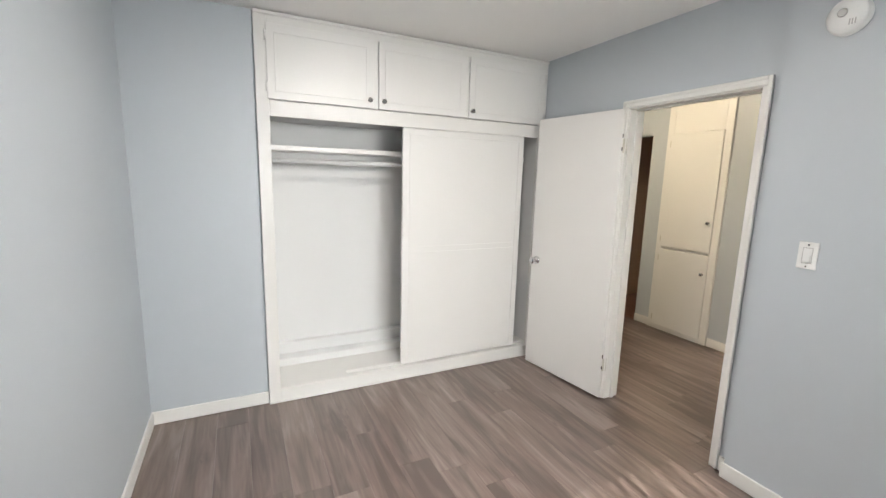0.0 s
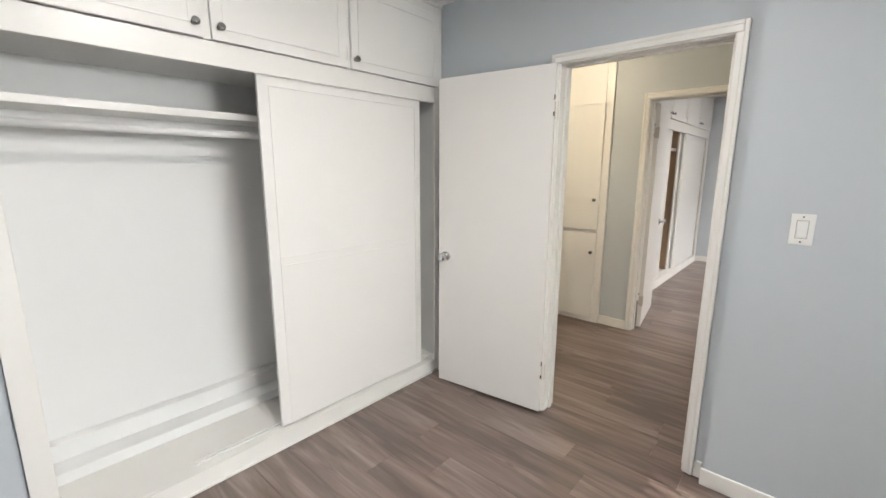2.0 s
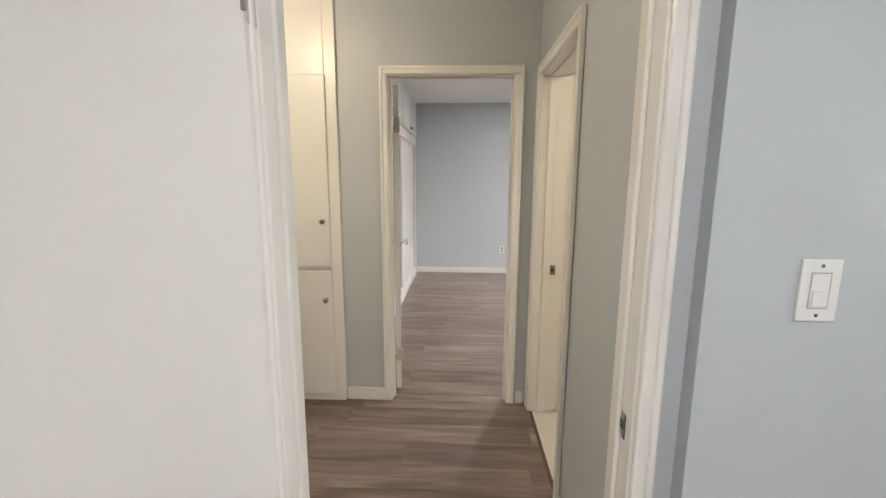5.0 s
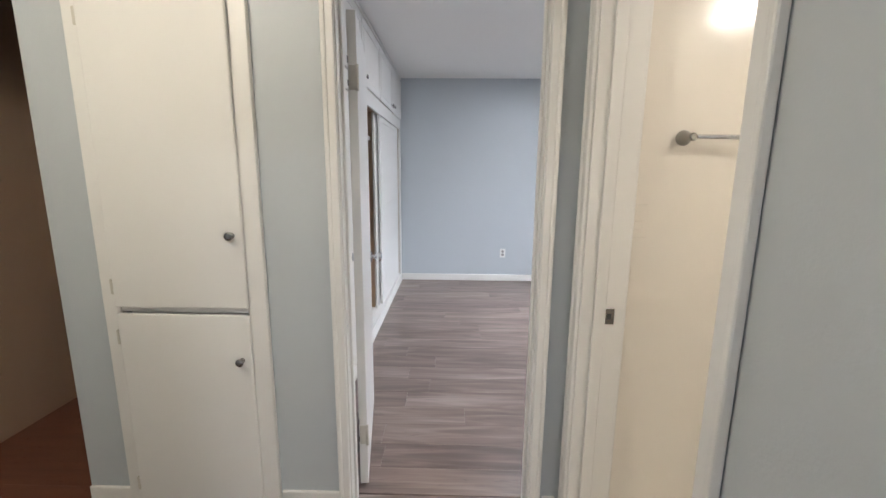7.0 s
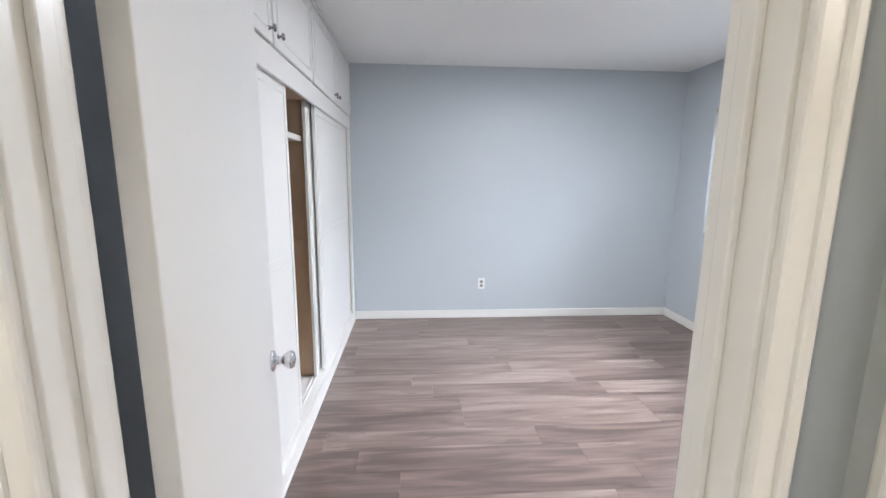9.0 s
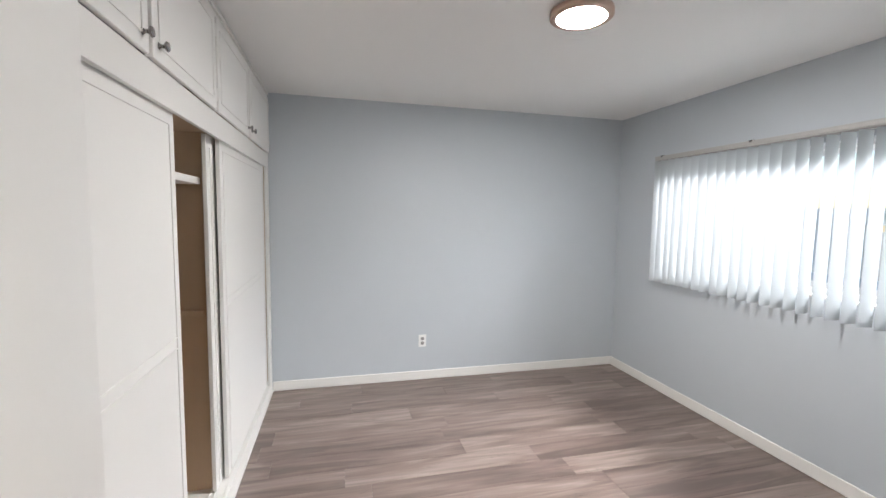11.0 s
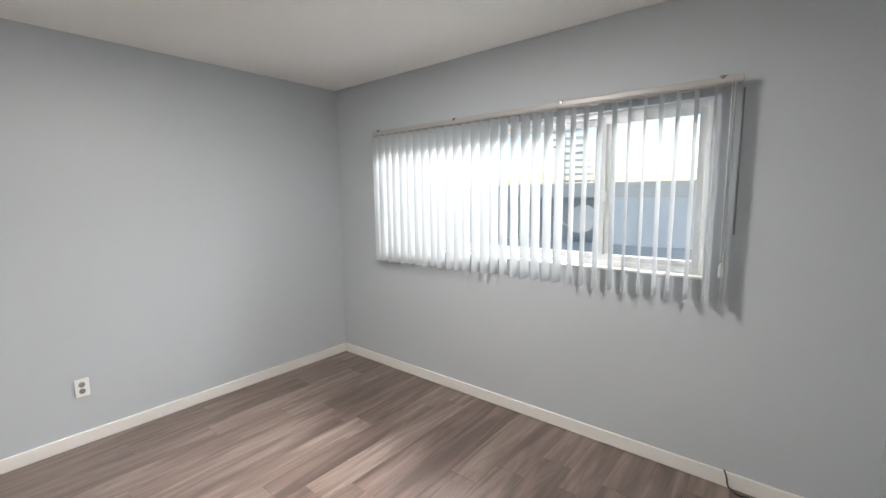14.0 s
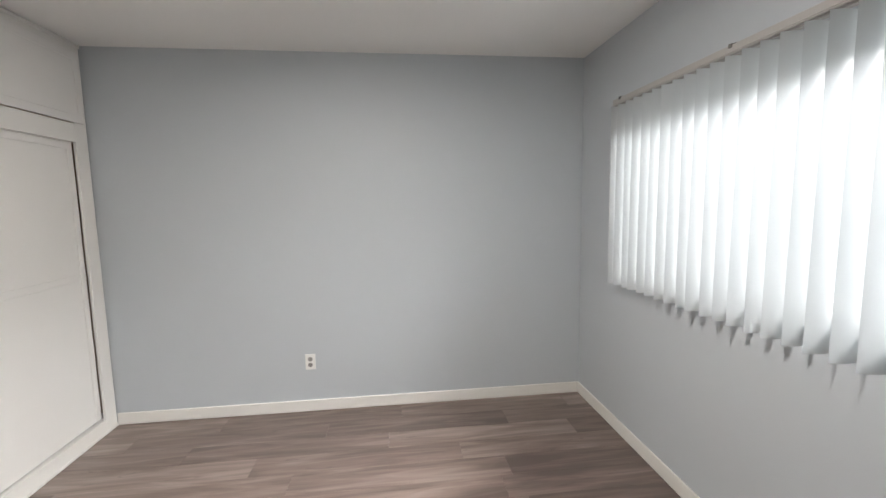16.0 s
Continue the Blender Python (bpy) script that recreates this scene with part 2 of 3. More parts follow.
structure("wall_bedroom_two_south", boxes(
    ((XR, Y0 - T, 0), (XE, Y0, WZ0)), ((XR, Y0 - T, WZ1), (XE, Y0, 2.7)), ((XR, Y0 - T, WZ0), (WX0, Y0, WZ1)), ((WX1, Y0 - T, WZ0), (XE, Y0, WZ1))),
    M_BLUE, "blue grey painted wall with a wide window", "wall")
VX0, VX1 = 0.75, 1.78
structure("wall_bedroom_south", boxes(
    ((X0, Y0 - T, 0), (XD, Y0, WZ0)), ((X0, Y0 - T, WZ1), (XD, Y0, 2.7)), ((X0, Y0 - T, WZ0), (VX0, Y0, WZ1)), ((VX1, Y0 - T, WZ0), (XD, Y0, WZ1))),
    M_BLUE, "blue painted bedroom window wall", "wall")
structure("wall_bedroom_two_north", boxes(((XR, C2 + 0.02, 0), (5.1, C2 + 0.12, 2.7)), ((XR, 3.02, 0), (XE, 3.14, 2.7))), M_BLUE, "blue grey painted wall behind the open door", "wall")
structure("ceiling_bedroom", boxes(((X0, Y0, H1), (XD, 3.6, H1 + 0.08))), M_CEIL, "white painted bedroom ceiling", "ceiling")
structure("ceiling_hall", boxes(((XH, YH, H1), (XW2, YL, H1 + 0.08))), M_CEIL, "white painted hall ceiling", "ceiling")
structure("ceiling_bedroom_two", boxes(((XR, Y0, H2), (XE, 3.02, H2 + 0.08))), M_CEIL, "white painted bedroom ceiling", "ceiling")
structure("ceiling_bathroom", boxes(((XH, Y0, 2.42), (XW2, 1.04, 2.5))), M_CEIL, "white bathroom ceiling", "ceiling")
structure("wall_bathroom_east", boxes(((4.098, Y0, 0), (XW2, 1.04, 2.42))), M_CREAM, "glossy cream bathroom wall", "wall")
structure("wall_bathroom_south", boxes(((XH, Y0 - T, 0), (XW2, Y0, 2.5))), M_CREAM, "glossy cream bathroom end wall", "wall")
structure("wall_bathroom_west", boxes(((XH, Y0, 0), (XH + 0.02, 1.04, 2.42))), M_CREAM, "glossy cream bathroom side wall", "wall")
structure("floor_bathroom", boxes(((XH + 0.02, Y0, -0.05), (4.098, 1.168, 0.0))), M_TILE, "pale bathroom floor", "floor")
structure("floor_living", boxes(((XR, 3.14, -0.05), (6.6, YL, 0.0))), M_RED, "dark red brown floor of the dim next room", "floor")
structure("wall_living", boxes(((6.5, 3.14, 0), (6.6, YL, 2.6)), ((XR, 3.14, 2.5), (6.6, YL, 2.6)), ((XR, 3.14, 0), (6.5, 3.16, 2.5)), ((XR, YL - 0.02, 0), (6.5, YL, 2.5))), M_LIV, "brown wall of the dim next room", "wall")
structure("floor_slab", boxes(((X0 - T, Y0 - T, -0.2), (XE + T, YL + T, -0.052))), M_SUB, "concrete slab under the flat", "floor")
# overhang beyond x 3.2 is unseen, added to keep sun off the second window
structure("roof_with_sun_block", boxes(((X0 - T, Y0 - T - 0.5, 2.7), (3.2, YL + T, 2.85)), ((3.2, -3.4, 2.7), (XE + 1.5, YL + T, 2.85))), M_WHITEOUT, "flat roof with an added unseen overhang that blocks the sun", "roof")


# ---- baseboards ----
def baseboard(a, b, normal, label="white painted baseboard"):
    """From a to b along a wall; normal points into the room."""
    n = Vector((*normal, 0)) * 0.013
    lo = [min(a[i], b[i], a[i] + n[i], b[i] + n[i]) for i in (0, 1)]
    hi = [max(a[i], b[i], a[i] + n[i], b[i] + n[i]) for i in (0, 1)]
    bm = bmesh.new()
    box(bm, (*lo, 0.001), (*hi, 0.086), 0.005)
    return structure("baseboard", bm, M_TRIM, label, "baseboard")


baseboard((X0, Y1), (0.230, Y1), (0, -1))
baseboard((X0, Y0), (X0, Y1 - 0.014), (1, 0))
baseboard((XS, Y0), (XS, 1.175), (-1, 0))
baseboard((XD, 1.176), (XD, 1.209), (-1, 0))
baseboard((XW2, 2.114), (XW2, 2.36), (-1, 0), "cream painted hall baseboard")
baseboard((XW2, 3.005), (XW2, 3.19), (-1, 0), "cream painted hall baseboard")
baseboard((XW2, 1.212), (XW2, 1.266), (-1, 0), "cream painted hall baseboard")
baseboard((2.58, YH), (3.2, YH), (0, 1), "cream painted hall baseboard")
baseboard((XE, Y0 + 0.014), (XE, C2 - 0.002), (-1, 0))
baseboard((XR, Y0), (XE, Y0), (0, 1))
baseboard((XR, Y0 + 0.014), (XR, 1.255), (1, 0))


# ---- door frames ----
def door_frame(name, axis, near, far, lo, hi, top, label, width=0.06, stop=True, mat=M_TRIM, reveal=0.006):
    """Casing on both faces, jamb lining and stop. The wall runs from near to far along the other axis; the clear opening from lo to hi."""
    def P(u, v, z):
        return (u, v, z) if axis == "x" else (v, u, z)
    root = thing(name, pose(*P((near + far) / 2, (lo + hi) / 2, 0)), label, "door frame", kind="structure")
    inv = root.matrix_basis.inverted()

    def add(n, *items, bevel=0.004):
        bm = boxes(*[(P(*a), P(*b)) for a, b in items], bevel=bevel)
        bm.transform(inv)
        return part(n, bm, mat, root)
    j = 0.02
    add("jamb", ((near - 0.004, lo - j, 0.003), (far + 0.004, lo, top)), bevel=0.002)
    add("jamb", ((near - 0.004, hi, 0.003), (far + 0.004, hi + j, top)), bevel=0.002)
    add("head_jamb", ((near - 0.004, lo - j, top), (far + 0.004, hi + j, top + j)), bevel=0.002)
    for face, d in ((near, -1), (far, 1)):
        u0, u1 = sorted((face + d * 0.002, face + d * 0.018))
        w0, w1 = sorted((face + d * 0.002, face + d * 0.024))
        for n, a, b, c, e in (("casing", lo - width + 0.008, lo - 0.006, lo - width, lo - width + 0.018), ("casing", hi + (reveal if d > 0 else 0.006), hi + width - 0.008, hi + width - 0.018, hi + width)):
            add(n, ((u0, a, 0.004), (u1, b, top + 0.006)), ((w0, c, 0.004), (w1, e, top + width)), bevel=0.005)
        add("head_casing", ((u0, lo - width + 0.018, top + 0.006), (u1, hi + width - 0.018, top + width - 0.008)), ((w0, lo - width + 0.018, top + width - 0.018), (w1, hi + width - 0.018, top + width)), bevel=0.005)
    if stop:
        m0, m1 = near + (far - near) * 0.42, near + (far - near) * 0.72
        add("door_stop", ((m0, lo, 0.003), (m1, lo + 0.011, top)), bevel=0.003)
        add("door_stop", ((m0, hi - 0.011, 0.003), (m1, hi, top)), bevel=0.003)
        add("door_stop", ((m0, lo + 0.011, top - 0.011), (m1, hi - 0.011, top)), bevel=0.003)
    return root, inv


def strike(frame_root, p, axis):
    """A strike plate with a dark latch hole on a jamb face."""
    inv = frame_root.matrix_basis.inverted()
    s = 1 if axis == "+y" else -1
    x, y, z = p
    if axis in ("+y", "-y"):
        bm = boxes(((x - 0.017, y, z - 0.029), (x + 0.017, y + s * 0.002, z + 0.029)), bevel=0.001)
        hole = boxes(((x - 0.007, y, z - 0.011), (x + 0.009, y + s * 0.003, z + 0.011)))
    else:
        bm = boxes(((x, y - 0.017, z - 0.029), (x - 0.002, y + 0.017, z + 0.029)), bevel=0.001)
        hole = boxes(((x, y - 0.007, z - 0.011), (x - 0.003, y + 0.009, z + 0.011)))
    bm.transform(inv)
    hole.transform(inv)
    plate = part("strike_plate", bm, M_NICKEL, frame_root, "worn metal strike plate")
    part("latch_hole", hole, M_SLOT, plate)


f1, _ = door_frame("door_frame_1", "x", XD, XH, 1.26, 2.017, 2.002, "white painted bedroom door frame with worn strike plate", width=0.05)
strike(f1, (2.445, 1.2605, 0.90), "+y")
f2, _ = door_frame("door_frame_2", "x", XW2, XR, 1.328, 2.062, 2.03, "cream painted door frame at the hall end", width=0.052, reveal=0.034)
strike(f2, (4.185, 1.3285, 0.89), "+y")
f3, _ = door_frame("door_frame_3", "y", 1.04, YH, 3.265, 4.018, 2.005, "cream painted bathroom door frame", stop=True)
strike(f3, (4.0175, 1.085, 0.912), "-x")
structure("threshold", boxes(((3.265, 1.168, -0.02), (4.018, 1.186, 0.004)), bevel=0.002), M_SUB, "dark strip across the bathroom doorway", "threshold")


# ---- knobs ----
def cabinet_knob(parent, p, axis, inv, label="round nickel knob"):
    bm = bmesh.new()
    lathe(bm, [(0.011, 0), (0.008, 0.004), (0.0055, 0.010), (0.007, 0.016), (0.0155, 0.021), (0.0165, 0.025), (0.013, 0.029), (0.006, 0.0305)], inv @ at(p, axis), 18)
    return part("knob", bm, M_NICKEL, parent, label)


def door_knob(parent, m, label="chrome door knob"):
    bm = bmesh.new()
    lathe(bm, [(0.032, 0), (0.032, 0.004), (0.026, 0.009), (0.012, 0.012), (0.011, 0.028), (0.018, 0.034), (0.026, 0.046), (0.027, 0.056), (0.022, 0.064), (0.010, 0.067)], m, 24)
    part("knob", bm, M_CHROME, parent, label)


# ---- interior doors ----
def interior_door(name, hinge, angle, width, height, label, side, knob_z=0.915):
    """Flush door; local x runs from hinge to free edge, the thickness towards local +y (side 1) or -y (side -1)."""
    root = thing(name, pose(hinge[0], hinge[1], 0, 0, 0, angle), label, "door", kind="")
    y0, y1 = sorted((0, side * 0.036))
    part("leaf", boxes(((0.002, y0, 0.012), (width, y1, height)), bevel=0.0025), M_DOOR, root)
    for s, y in ((-1, y0), (1, y1)):
        door_knob(root, at((width - 0.06, y, knob_z), "-y" if s < 0 else "+y"))
    part("latch_plate", boxes(((width - 0.0005, (y0 + y1) / 2 - 0.012, knob_z - 0.03), (width + 0.0012, (y0 + y1) / 2 + 0.012, knob_z + 0.03))), M_NICKEL, root)
    for z in (0.26, 1.77):
        bm = boxes(((0.0, y0 + 0.004, z - 0.045), (0.0025, y1 - 0.004, z + 0.045)))
        lathe(bm, [(0.006, -0.048), (0.006, 0.048)], Matrix.Translation((-0.003, y0 if side > 0 else y1, z)), 10)
        hinge = part("hinge", bm, M_BRASS, root, "painted over hinge")
        yk = y1 if side > 0 else y0
        # small dark nickel blocks stand for the screw slots by the hinge
        part("dark_hinge_slot", boxes(((-0.003, yk - 0.003, z + 0.052), (0.004, yk + 0.0015, z + 0.078)), ((-0.003, yk - 0.003, z - 0.03), (0.006, yk + 0.0015, z - 0.008)), bevel=0.001), M_NICKEL, hinge, "dark screw slots at the hinge")
    return root


def heading(a, b):
    return math.degrees(math.atan2(b[1] - a[1], b[0] - a[0]))


interior_door("door_1", (2.398, 2.03), heading((2.398, 2.03), (2.303, 2.776)), 0.745, 2.005, "white flush bedroom door folded back open by the closet", 1, 0.898)
interior_door("door_2", (4.25, 2.022), heading((4.25, 2.022), (4.972, 2.13)), 0.73, 2.01, "white flush bedroom door standing open", 1, 0.935)


# ---- built-in closets ----
def moulding(parent, inv, y, *spans):
    """Thin raised strips on a board whose front is at y; each span is (x0, z0), (x1, z1)."""
    for p, q in spans:
        bm = boxes(((p[0], y - 0.004, p[1]), (q[0], y + 0.001, q[1])), bevel=0.0015)
        bm.transform(inv)
        part("moulding", bm, M_DOOR, parent)


def sliding_panel(root, inv, x0, x1, z0, z1, y, mid):
    """Sliding closet door: board, raised border strips and a double strip at mid height."""
    bm = boxes(((x0, y, z0), (x1, y + 0.02, z1)), bevel=0.002)
    bm.transform(inv)
    d = part("sliding_door", bm, M_DOOR, root)
    moulding(d, inv, y, ((x0 + 0.052, z0 + 0.02), (x0 + 0.057, z1 - 0.065)), ((x1 - 0.05, z0 + 0.02), (x1 - 0.045, z1 - 0.065)), ((x0 + 0.052, z1 - 0.065), (x1 - 0.045, z1 - 0.06)),
             ((x0 + 0.057, mid - 0.024), (x1 - 0.05, mid - 0.018)), ((x0 + 0.057, mid + 0.018), (x1 - 0.05, mid + 0.024)))


def cupboard_door(root, inv, x0, x1, z0, z1, y, knob_x, hinge_left):
    f = y - 0.014
    bm = boxes(((x0, f, z0), (x1, f + 0.018, z1)), bevel=0.003)
    bm.transform(inv)
    d = part("cupboard_door", bm, M_DOOR, root)
    a, b, c, e, w = x0 + 0.045, x1 - 0.045, z0 + 0.045, z1 - 0.045, 0.007
    moulding(d, inv, f, ((a, c), (b, c + w)), ((a, e - w), (b, e)), ((a, c + w), (a + w, e - w)), ((b - w, c + w), (b, e - w)))
    cabinet_knob(d, (knob_x, f, z0 + 0.05), "-y", inv)
    hx = x0 - 0.004 if hinge_left else x1 + 0.004
    for z in (z0 + 0.07, z1 - 0.07):
        hb = bmesh.new()
        lathe(hb, [(0.0045, -0.03), (0.0045, 0.03)], inv @ Matrix.Translation((hx, y - 0.012, z)), 8)
        part("hinge", hb, M_DOOR, d)


def closet(name, x0, x1, y, top, label, op0, op1, doors, sliders, inner, back, hz, dz0, dz1, mid):
    """x0..x1 the face frame, op0..op1 the wide opening; doors: (x0, x1, knob x, hinge on the low side); sliders: (x0, x1, setback)."""
    root = thing(name, pose((x0 + x1) / 2, y, 0), label, "closet")
    inv = root.matrix_basis.inverted()

    def add(n, *items, mat=M_TRIM, bevel=0.003, lab=""):
        bm = boxes(*items, bevel=bevel)
        bm.transform(inv)
        return part(n, bm, mat, root, lab)
    pz = 0.097
    add("stile", ((x0, y, 0.002), (op0, y + 0.02, top)))
    add("stile", ((op1, y, 0.002), (x1, y + 0.02, top)))
    add("header_rail", ((op0, y, hz), (op1, y + 0.02, dz0 - 0.004)))
    add("top_rail", ((op0, y, dz1 + 0.001), (op1, y + 0.02, top)))
    add("cornice", ((x0, y - 0.012, top - 0.022), (x1, y, top - 0.001)), bevel=0.005)
    add("plinth", ((op0, y, 0.002), (op1, y + 0.02, pz)))
    add("shoe_strip", ((x0, y - 0.008, 0.002), (x1, y, 0.016)))
    prev = None
    for dx0, dx1, kx, hl in doors:
        if prev is not None:
            add("mullion", ((prev + 0.001, y, dz0 - 0.004), (dx0 - 0.001, y + 0.02, dz1 + 0.001)))
        prev = dx1
        cupboard_door(root, inv, dx0, dx1, dz0, dz1, y, kx, hl)
    for sx0, sx1, setback in sliders:
        sliding_panel(root, inv, sx0, sx1, pz + 0.012, hz + 0.02, y + setback, mid)
    add("floor_board", ((x0 + 0.03, y + 0.02, 0.06), (x1, y + 0.44, pz)))
    add("step_board", ((x0 + 0.03, y + 0.36, pz), (x1, y + 0.5, 0.15)), mat=inner)
    add("cove_strip", ((x0 + 0.03, y + 0.47, 0.15), (x1, back - 0.001, 0.235)), mat=inner)
    add("bottom_track", ((op0 + 0.46, y + 0.06, pz), (op1, y + 0.068, pz + 0.010)), ((op0 + 0.46, y + 0.085, pz), (op1, y + 0.093, pz + 0.010)), lab="white sliding door track")
    add("shelf", ((x0 + 0.03, y + (0.10 if x1 > 5 else 0.24), 1.692), (x1 - 0.002, back - 0.002, 1.726)))
    add("shelf_cleat", ((x0 + 0.03, back - 0.022, 1.655), (x1 - 0.002, back - 0.003, 1.694)), ((x0 + 0.021, y + 0.2, 1.60), (x0 + 0.034, back - 0.022, 1.694)), mat=inner)
    bm = bmesh.new()
    lathe(bm, [(0.017, 0), (0.017, x1 - x0 - 0.04)], inv @ at((x0 + 0.025, y + 0.27, 1.625), "+x"), 14)
    part("hanging_rod", bm, inner, root)
    add("back_panel", ((x0, back, 0.002), (x1, back + 0.015, top)), mat=inner, bevel=0)
    add("side_panel", ((x0, y + 0.02, 0.002), (x0 + 0.02, back, top)), mat=inner, bevel=0)
    add("side_panel", ((x1 - 0.001, y + 0.02, 0.002), (x1 + 0.012, back, top)) if x1 > 5 else ((x1 - 0.014, y + 0.02, 0.002), (x1 - 0.002, back, top)), mat=inner, bevel=0)
    if x1 > 5:
        add("divider", ((6.51, y + 0.09, pz), (6.53, back, hz + 0.03)), ((6.495, y + 0.1, 1.03), (6.51, back, 1.06)), mat=inner, bevel=0.002)
    add("cupboard_floor", ((x0 + 0.02, y + 0.02, hz + 0.03), (x1 - 0.015, back, dz0 - 0.009)), mat=inner, bevel=0)
    return root


closet("closet", 0.234, 2.403, C1, H1 - 0.003, "white painted built-in closet with three cupboards over sliding doors, half open",
       0.308, 2.335, [(0.299, 0.957, 0.925, True), (0.99, 1.653, 1.022, False), (1.682, 2.366, 1.705, False)],
       [(1.178, 2.222, 0.024), (1.21, 2.18, 0.052)], M_CUP, 3.40, 1.88, 1.98, 2.408, 1.0)
closet("closet", 5.10, XE - 0.012, C2, H2 - 0.003, "white painted built-in closet, sliding doors slightly open on tan interior",
       5.17, 7.85, [(5.12, 5.672, 5.628, True), (5.70, 6.40, 5.745, False), (6.43, 7.14, 7.095, True), (7.17, 7.92, 7.215, False)],
       [(5.172, 5.955, 0.024), (6.465, 7.3, 0.058), (6.57, 7.845, 0.024)], M_RAW, 3.0, 1.915, 2.035, 2.47, 1.07)

# ---- linen cupboard in the hall ----
linen = thing("linen_cupboard", pose(XW2, 2.68, 0), "cream painted built-in linen cupboard with two doors in the hall", "cupboard")
li = linen.matrix_basis.inverted()


def linen_part(name, a, b, parent=linen, bevel=0.004):
    bm = boxes((a, b), bevel=bevel)
    bm.transform(li)
    return part(name, bm, M_TRIM, parent)


LX = XW2 - 0.022
linen_part("frame_stile", (LX, 2.365, 0.002), (XW2 + 0.005, 2.435, 2.472))
linen_part("frame_stile", (LX, 2.935, 0.002), (XW2 + 0.005, 3.005, 2.472))
linen_part("frame_rail", (LX + 0.001, 2.435, 0.002), (XW2 + 0.005, 2.935, 0.06))
linen_part("frame_rail", (LX + 0.001, 2.435, 0.875), (XW2 + 0.005, 2.935, 0.895))
linen_part("frame_rail", (LX + 0.001, 2.435, 2.02), (XW2 + 0.005, 2.935, 2.472))
linen_part("carcass_back", (XW2 + 0.09, 2.38, 0.01), (XW2 + 0.115, 2.985, 2.43), bevel=0)
linen_part("base_strip", (LX - 0.008, 2.365, 0.002), (LX - 0.001, 3.005, 0.018))
for z0, z1, kz in ((0.045, 0.873, 0.688), (0.897, 2.035, 1.182)):
    d = linen_part("cupboard_door", (LX - 0.018, 2.428, z0), (LX, 2.945, z1), bevel=0.006)
    cabinet_knob(d, (LX - 0.018, 2.467, kz), "-x", li)
    for z in (z0 + 0.08, z1 - 0.1):
        hb = boxes(((LX - 0.012, 2.947, z - 0.03), (LX - 0.001, 2.959, z + 0.03)), bevel=0.003)
        hb.transform(li)
        part("hinge", hb, M_BRASS, d, "small painted hinge")


# ---- switches, outlet, smoke alarm ----
def rocker_switch(p, axis, label, mat=M_PLASTIC):
    root = thing("light_switch", at(p, axis), label, "light switch")
    bm = bmesh.new()
    box(bm, (-0.060, -0.037, 0), (0.060, 0.037, 0.006), 0.003)
    part("cover_plate", bm, mat, root)
    bm = boxes(((-0.033, -0.0165, 0.005), (0.033, 0.0165, 0.0075)), bevel=0.001)
    # grey sheet on the white switch paints the shade round its rocker
    part("rocker_shade_sheet", boxes(((-0.0355, -0.019, 0.0055), (0.0355, 0.019, 0.0064))), M_RAIL if mat is M_PLASTIC else mat, root, "thin sheet for the shade round the rocker")
    rk = part("rocker", bm, mat, root)
    bm = bmesh.new()
    box(bm, (-0.030, -0.0145, 0.006), (0.0, 0.0145, 0.011), 0.002)
    part("rocker_tip", bm, mat, rk)
    for sx in (-0.048, 0.048):
        bm = bmesh.new()
        lathe(bm, [(0.0035, 0.005), (0.0035, 0.0068)], Matrix.Translation((sx, 0, 0)), 8)
        part("screw", bm, M_NICKEL if mat is M_PLASTIC else mat, root)
    return root


rocker_switch((XS, 0.955, 1.238), "-x", "white rocker light switch on a grey wall")
rocker_switch((4.098, 0.982, 1.25), "-x", "cream light switch on the bathroom wall", M_CREAM)

outlet = thing("wall_outlet", at((XE, 0.99, 0.372), "-x"), "white double power outlet low on the wall", "outlet")
bm = bmesh.new()
box(bm, (-0.058, -0.036, 0), (0.058, 0.036, 0.006), 0.003)
part("cover_plate", bm, M_PLASTIC, outlet)
for sx in (-0.021, 0.021):
    bm = bmesh.new()
    lathe(bm, [(0.017, 0.004), (0.017, 0.009), (0.0155, 0.010)], Matrix.Translation((sx, 0, 0)), 20)
    socket = part("socket", bm, M_SOCK, outlet)
    part("slot", boxes(((sx - 0.004, -0.0085, 0.009), (sx + 0.006, -0.0055, 0.0108)), ((sx - 0.003, 0.0055, 0.009), (sx + 0.005, 0.0085, 0.0108)), ((sx - 0.011, -0.003, 0.009), (sx - 0.006, 0.003, 0.0108))), M_SLOT, socket)

alarm = thing("smoke_alarm", at((XS, 0.95, 2.216), "-x"), "round white smoke alarm on the wall", "smoke alarm")
bm = bmesh.new()
lathe(bm, [(0.073, 0), (0.073, 0.008), (0.070, 0.010), (0.070, 0.024), (0.064, 0.033), (0.045, 0.037), (0.002, 0.038)], Matrix(), 36)
part("housing", bm, M_PLASTIC, alarm)
bm = bmesh.new()
lathe(bm, [(0.017, 0.036), (0.017, 0.0395), (0.012, 0.041)], Matrix.Translation((0.012, 0.012, 0)), 20)
part("test_button", bm, M_RAIL, alarm)
for k in range(3):
    part("vent_slot", boxes(((-0.04, -0.035 + 0.009 * k, 0.0365), (-0.018, -0.031 + 0.009 * k, 0.0388))), M_RAIL, alarm)

